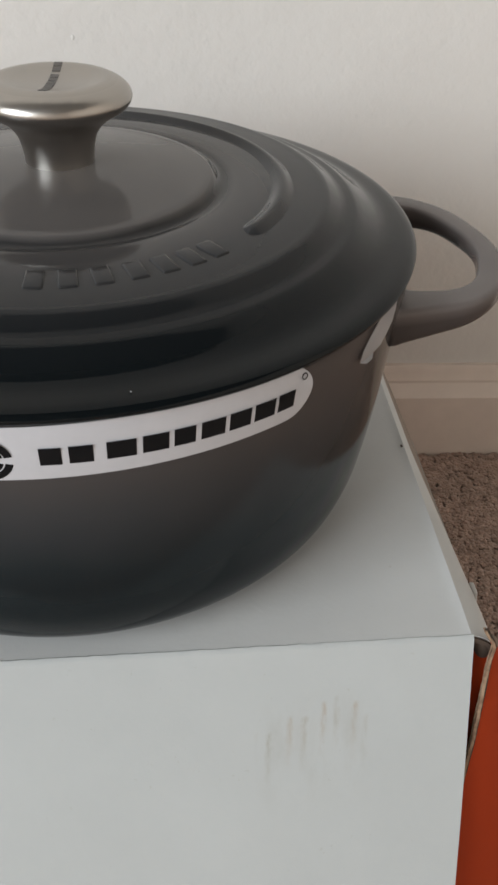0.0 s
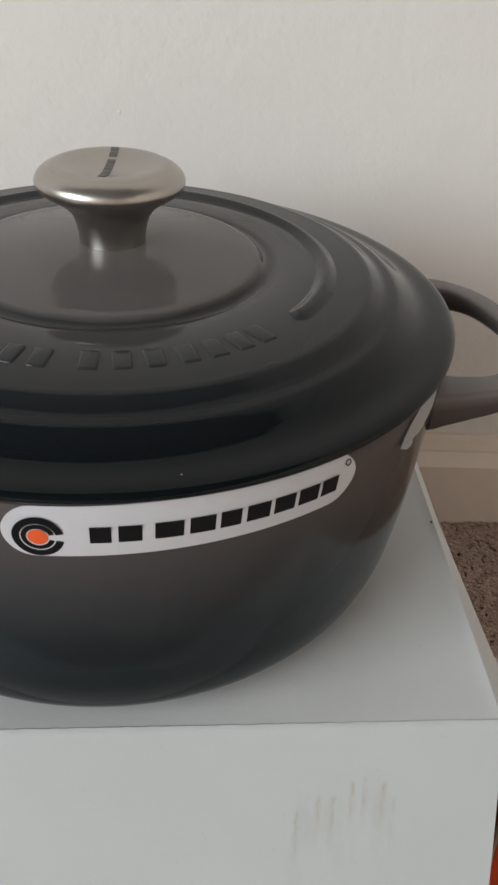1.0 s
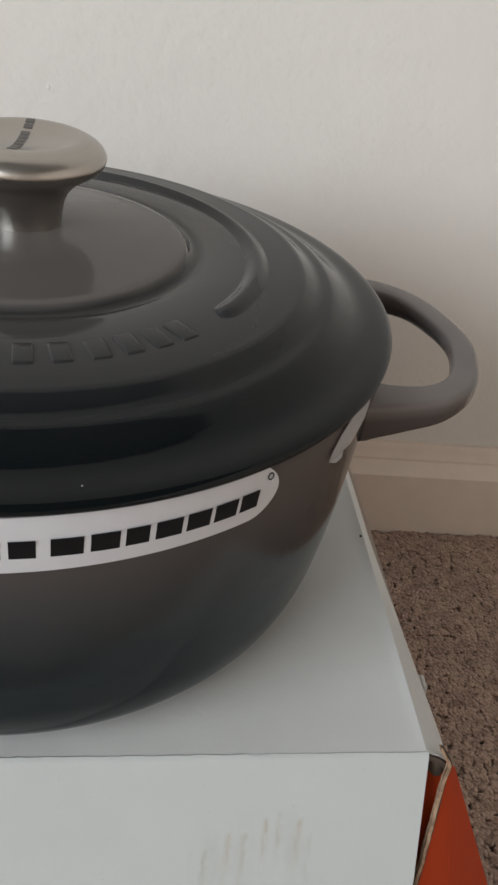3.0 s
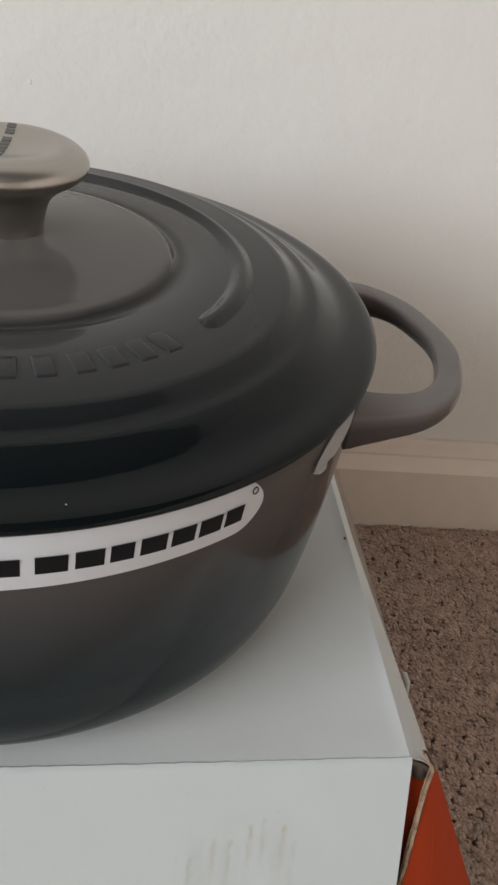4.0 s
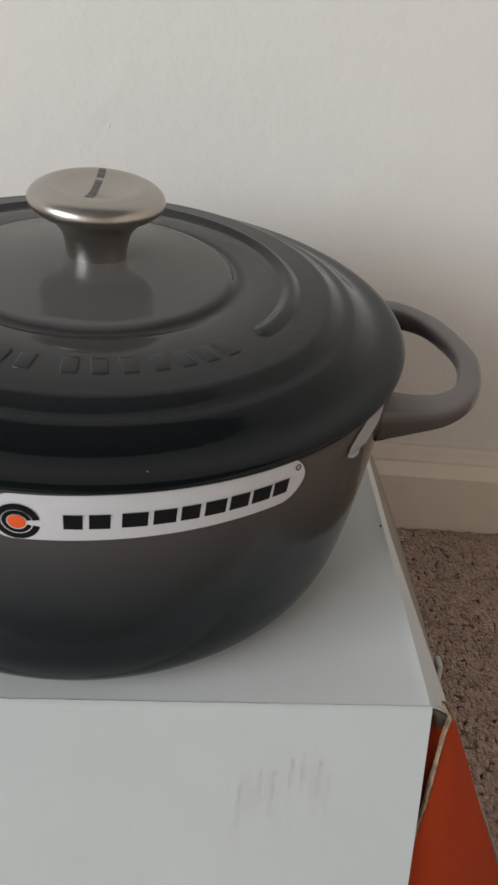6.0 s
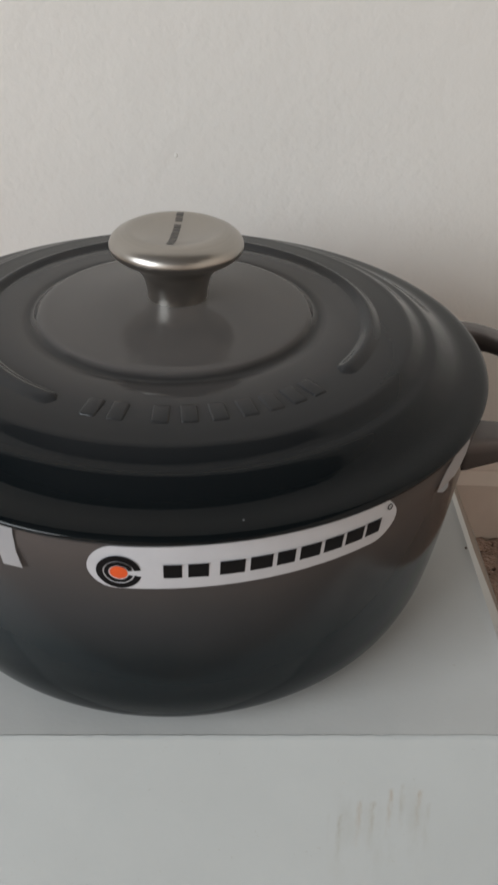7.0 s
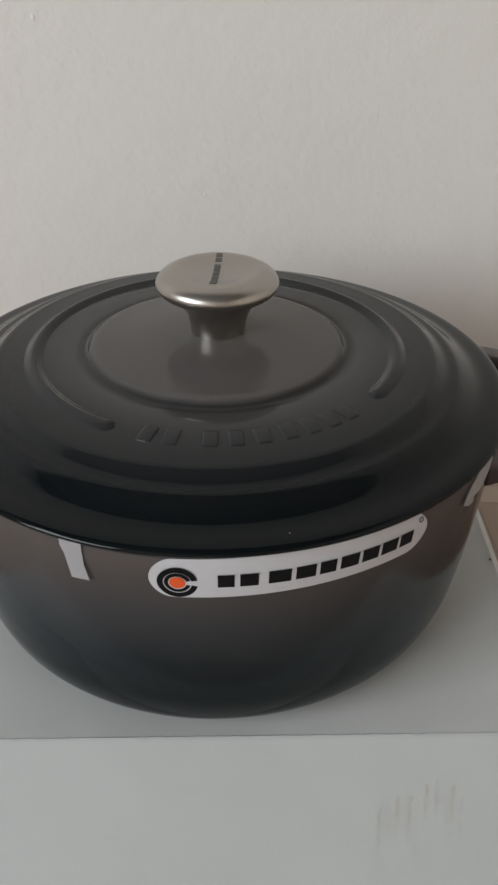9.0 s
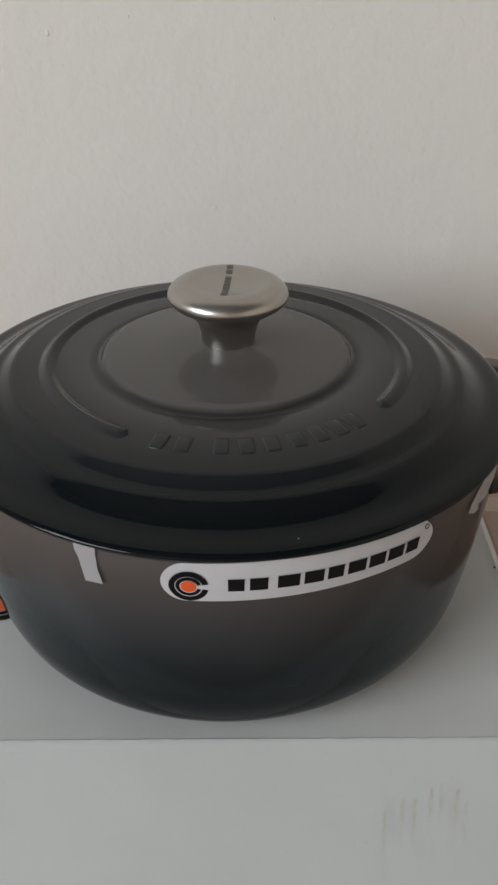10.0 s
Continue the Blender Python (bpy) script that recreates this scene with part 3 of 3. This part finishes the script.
LID = [(0.0, 0.1290), (0.012, 0.1288), (0.020, 0.1283), (0.030, 0.1274), (0.040, 0.1263), (0.0490, 0.1252), (0.0526, 0.1248), (0.0541, 0.1244), (0.0551, 0.1236), (0.0562, 0.1226), (0.0574, 0.1220), (0.0588, 0.1219), (0.0605, 0.1221), (0.0655, 0.1222), (0.0760, 0.1217), (0.0870, 0.1210), (0.0925, 0.1206), (0.0942, 0.1205),
       (0.0956, 0.1202), (0.0968, 0.1195), (0.0985, 0.1184), (0.1003, 0.1173), (0.1018, 0.1167), (0.1036, 0.1164), (0.1054, 0.1161), (0.1070, 0.1153), (0.1095, 0.1137), (0.1120, 0.1121), (0.1145, 0.1107), (0.1170, 0.1098), (0.1192, 0.1094), (0.1218, 0.1091), (0.1244, 0.1087), (0.1264, 0.1079), (0.1274, 0.1067), (0.1270, 0.1057), (0.1257, 0.1051), (0.1220, 0.1051)]
LIDS = smooth_profile(LID, 4)
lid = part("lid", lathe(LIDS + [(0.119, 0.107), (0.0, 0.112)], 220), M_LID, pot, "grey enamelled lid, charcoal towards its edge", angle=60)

# raised band with rounded ends, broken in front
bm = bmesh.new()
A0, A1, RB, HW = 52.6, 332.4, 0.0790, 0.0050
secs = []
na = 200
for k in range(na + 1):
    az = A0 + (A1 - A0) * k / na
    endf = min(1.0, min(az - A0, A1 - az) * radians(1) * RB / HW)
    taper = math.sqrt(max(0.0, 1 - (1 - endf) ** 2)) * 0.999 + 0.001
    sec = []
    for m in range(13):
        u = -1 + 2 * m / 12
        r = RB + u * HW * taper
        sec.append(bm.verts.new(on_round(az, r, height_at(LIDS, r) - 0.0002 + 0.0022 * taper * (0.5 + 0.5 * math.cos(math.pi * u)))))
    secs.append(sec)
for a, b in zip(secs, secs[1:]):
    for m in range(12):
        bm.faces.new((a[m], b[m], b[m + 1], a[m + 1]))
part("raised_band", bm, M_LID, lid, angle=80)

# raised maker's marks, kept as plain bars
for az in (-18.0, -11.2, -0.6, 6.4, 13.6, 21.0, 27.8, 34.4, 40.8):
    bm = block((-0.0030, -0.0050, -0.0012), (0.0030, 0.0050, 0.0009), 0.0009, 4)
    bmesh.ops.transform(bm, matrix=Matrix.Translation(on_round(az, 0.0782, height_at(LIDS, 0.0782) - 0.0002)) @ Matrix.Rotation(radians(az), 4, "Z") @ Matrix.Rotation(radians(5.0), 4, "X"), verts=bm.verts)
    part("raised_bar", bm, M_LID, lid, angle=60)

KNOB = smooth_profile([(0.0119, 0.1284), (0.0120, 0.1306), (0.0126, 0.1345), (0.0140, 0.1388), (0.0168, 0.1422), (0.0205, 0.1450), (0.0238, 0.1470), (0.0256, 0.1486), (0.0263, 0.1503), (0.0259, 0.1522), (0.0243, 0.1541), (0.0218, 0.1556), (0.0198, 0.1564), (0.0180, 0.1566), (0.0160, 0.1563), (0.0120, 0.1554), (0.0060, 0.1546), (0.0, 0.1544)], 5)
knob = part("knob", lathe(KNOB, 120), M_STEEL, lid, "brushed stainless steel knob", angle=60)
knob.matrix_local = pose(0.0010, 0.0012, 0)
for k in range(9):
    x0 = 0.0112 - 0.0037 * k - (0.0018 if k > 1 else 0.0)
    bm = block((x0, -0.0014, -0.00025), (x0 + 0.0026, 0.0014, 0.00012))
    bmesh.ops.transform(bm, matrix=pose(0.0008, 0.0050, 0.1576, 0, 0, 86), verts=bm.verts)
    for v in bm.verts:
        v.co.z += height_at([(r, z) for r, z in KNOB[::-1]], math.hypot(v.co.x - 0.0010, v.co.y - 0.0012)) - 0.15745
    part("etched_bar", bm, M_ETCH, lid, "dark etched marking on the knob", smooth=False)


# loop handles
def loop_handle():
    half = [(0.112, -0.0420, 0.0200), (0.127, -0.0420, 0.0142), (0.142, -0.0392, 0.0118), (0.1540, -0.0302, 0.0104), (0.1609, -0.0160, 0.0096), (0.1642, 0.0, 0.0096)]
    half = [(0.112 + (x - 0.112) * 0.93, y * 1.045, w) for x, y, w in half]
    path = half + [(x, -y * 1.08, w) for x, y, w in half[-2::-1]]
    pts = [Vector(p) for p in path]
    pts = [2 * pts[0] - pts[1]] + pts + [2 * pts[-1] - pts[-2]]
    line = []
    for a, b, c, d in zip(pts, pts[1:], pts[2:], pts[3:]):
        for k in range(9):
            t = k / 9
            line.append(0.5 * (2 * b + (c - a) * t + (2 * a - 5 * b + 4 * c - d) * t * t + (3 * b - a - 3 * c + d) * t ** 3))
    line.append(pts[-2])
    bm = bmesh.new()
    rings = []
    for i, p in enumerate(line):
        d = (line[min(i + 1, len(line) - 1)] - line[max(i - 1, 0)])
        d.z = 0
        d.normalize()
        side = Vector((d.y, -d.x, 0))
        out = max(0.0, min(1.0, (p.x - 0.115) / 0.045))
        h = 0.0145 - 0.0068 * out ** 0.8
        top = 0.0946 - 0.0006 * out
        ringv = []
        for cx, cy, a0, rc in ((1, 1, 0, 0.0024), (-1, 1, 90, 0.0018), (-1, -1, 180, 0.0030), (1, -1, 270, 0.0034)):
            for k in range(6):
                a = radians(a0 + 18 * k)
                u = cx * (p.z / 2 - rc) + rc * math.cos(a)
                v = cy * (h / 2 - rc) + rc * math.sin(a)
                ringv.append(bm.verts.new(Vector((p.x, p.y, top - h / 2 + v)) + side * u))
        rings.append(ringv)
    for a, b in zip(rings, rings[1:]):
        for k in range(24):
            n = (k + 1) % 24
            bm.faces.new((a[k], b[k], b[n], a[n]))
    for r in (rings[0], rings[-1]):
        bm.faces.new(r)
    return bm


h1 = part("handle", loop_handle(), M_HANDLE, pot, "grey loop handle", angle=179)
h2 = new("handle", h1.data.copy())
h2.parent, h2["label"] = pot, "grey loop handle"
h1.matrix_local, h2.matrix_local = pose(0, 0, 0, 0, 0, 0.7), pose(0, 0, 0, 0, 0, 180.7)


# the label on the body
def wrap(bm, lift):
    """Bends flat (azimuth in degrees, height, depth) coordinates round the body."""
    for v in bm.verts:
        az, z, d = v.co
        v.co = on_round(az, radius_at(BODY, z) + lift + d, z)
    return bm


def label_mid(az):
    return 0.0950 + 0.0020 * (az + 9.7) / 47.8


def stadium(a0, a1, half, thick=0.00022, steps=90):
    """A label with round ends, in wrapped coordinates."""
    bm = bmesh.new()
    deg = math.degrees(half / 0.126)
    cols = []
    for k in range(steps + 1):
        az = a0 + (a1 - a0) * (0.5 - 0.5 * math.cos(math.pi * k / steps))
        e = min(az - a0, a1 - az)
        f = 1.0 if e >= deg else math.sqrt(max(0.0, 1 - (1 - e / deg) ** 2))
        f = max(f, 0.02)
        z = label_mid(az)
        cols.append([bm.verts.new((az, z - half * f, thick)), bm.verts.new((az, z, thick)), bm.verts.new((az, z + half * f, thick)), bm.verts.new((az, z + half * f, 0)), bm.verts.new((az, z, 0)), bm.verts.new((az, z - half * f, 0))])
    for a, b in zip(cols, cols[1:]):
        for k in range(6):
            n = (k + 1) % 6
            bm.faces.new((a[k], b[k], b[n], a[n]))
    bm.faces.new(cols[0])
    bm.faces.new(cols[-1])
    return bm


sticker = part("sticker", wrap(stadium(-9.7, 38.1, 0.0089), 0.0003), M_LABEL, pot, "white paper label with black bars and ring emblem", angle=50)
LETTERS = [(1.23, 4.35), (4.71, 8.12), (9.19, 13.3), (13.57, 17.37), (17.54, 20.83), (21.09, 24.88), (24.99, 28.61), (28.68, 32.36), (32.38, 35.59)]
for a0, a1 in [(a - 0.4, b - 0.4) for a, b in LETTERS]:
    zc = label_mid(a0) - 0.0009
    bm = block((a0 + 0.25, zc - 0.0030, 0), (a1 - 0.25, zc + 0.0030, 0.00012), 0)
    bmesh.ops.subdivide_edges(bm, edges=[e for e in bm.edges if abs(e.verts[0].co.x - e.verts[1].co.x) > 1], cuts=3)
    part("printed_bar", wrap(bm, 0.00054), M_INK, sticker, smooth=False)


def round_mark(name, az, z, r0, r1, mat, a0=0, a1=360):
    bm = ring(r0, r1, a0, a1, 0.00012, 40)
    for v in bm.verts:
        v.co = Vector((az + math.degrees(v.co.x / 0.126), z + v.co.y, v.co.z))
    part(name, wrap(bm, 0.00054), mat, sticker, smooth=False)


round_mark("emblem_ring", -5.2, 0.0936, 0.0050, 0.0071, M_INK, 12, 348)
round_mark("emblem_ring", -5.2, 0.0936, 0.0032, 0.0046, M_INK, 15, 345)
round_mark("emblem_dot", -5.2, 0.0936, 0.0, 0.0028, M_SPOT)
round_mark("round_mark", 36.5, 0.1018, 0.0008, 0.0011, M_INK)


# strips of clear film caught under the lid
def strip(left, right, lift):
    bm = bmesh.new()
    rows = []
    n = len(left)
    for i in range(n):
        row = []
        for j in range(4):
            az = left[i][0] + (right[i][0] - left[i][0]) * j / 3
            z = left[i][1] + (right[i][1] - left[i][1]) * j / 3
            row.append(on_round(az, max(radius_at(BODY, min(z, 0.1015)), 0.1240) + lift + 0.0012 * math.sin(i * 1.3) ** 2 * (i / (n - 1)), z - 0.0016))
        rows.append(row)
    return sheet(rows, 0.00015, bm)


part("film_strip", strip([(-24.4, 0.1076), (-24.2, 0.1040), (-23.6, 0.1010), (-23.2, 0.0971), (-22.8, 0.0906)], [(-20.4, 0.1076), (-20.4, 0.1040), (-20.3, 0.1010), (-20.2, 0.0980), (-19.6, 0.0911)], 0.0006), M_FILM, pot, "clear plastic film strip")
part("film_strip", strip([(55.0, 0.1076), (53.0, 0.1060), (51.0, 0.1030), (49.2, 0.1000), (48.4, 0.0975), (48.9, 0.0957), (50.0, 0.0949)], [(60.5, 0.1076), (60.0, 0.1040), (59.0, 0.1005), (56.6, 0.0985), (54.2, 0.0968), (52.9, 0.0955), (51.6, 0.0949)], 0.0008), M_FILM, pot, "clear plastic film strip")

# lint on the lid
bm = bmesh.new()
bmesh.ops.create_icosphere(bm, subdivisions=1, radius=0.00024)
for v in bm.verts:
    v.co = Vector((v.co.x * 1.3, v.co.y, v.co.z * 0.5 + 0.0002)) + on_round(12.7, 0.1216, height_at(LIDS, 0.1216) + 0.0002)
tagged(part("lint_speck", bm, M_DUST, None), "tiny pale lint speck on the dark lid", "lint").matrix_world = pot.matrix_world
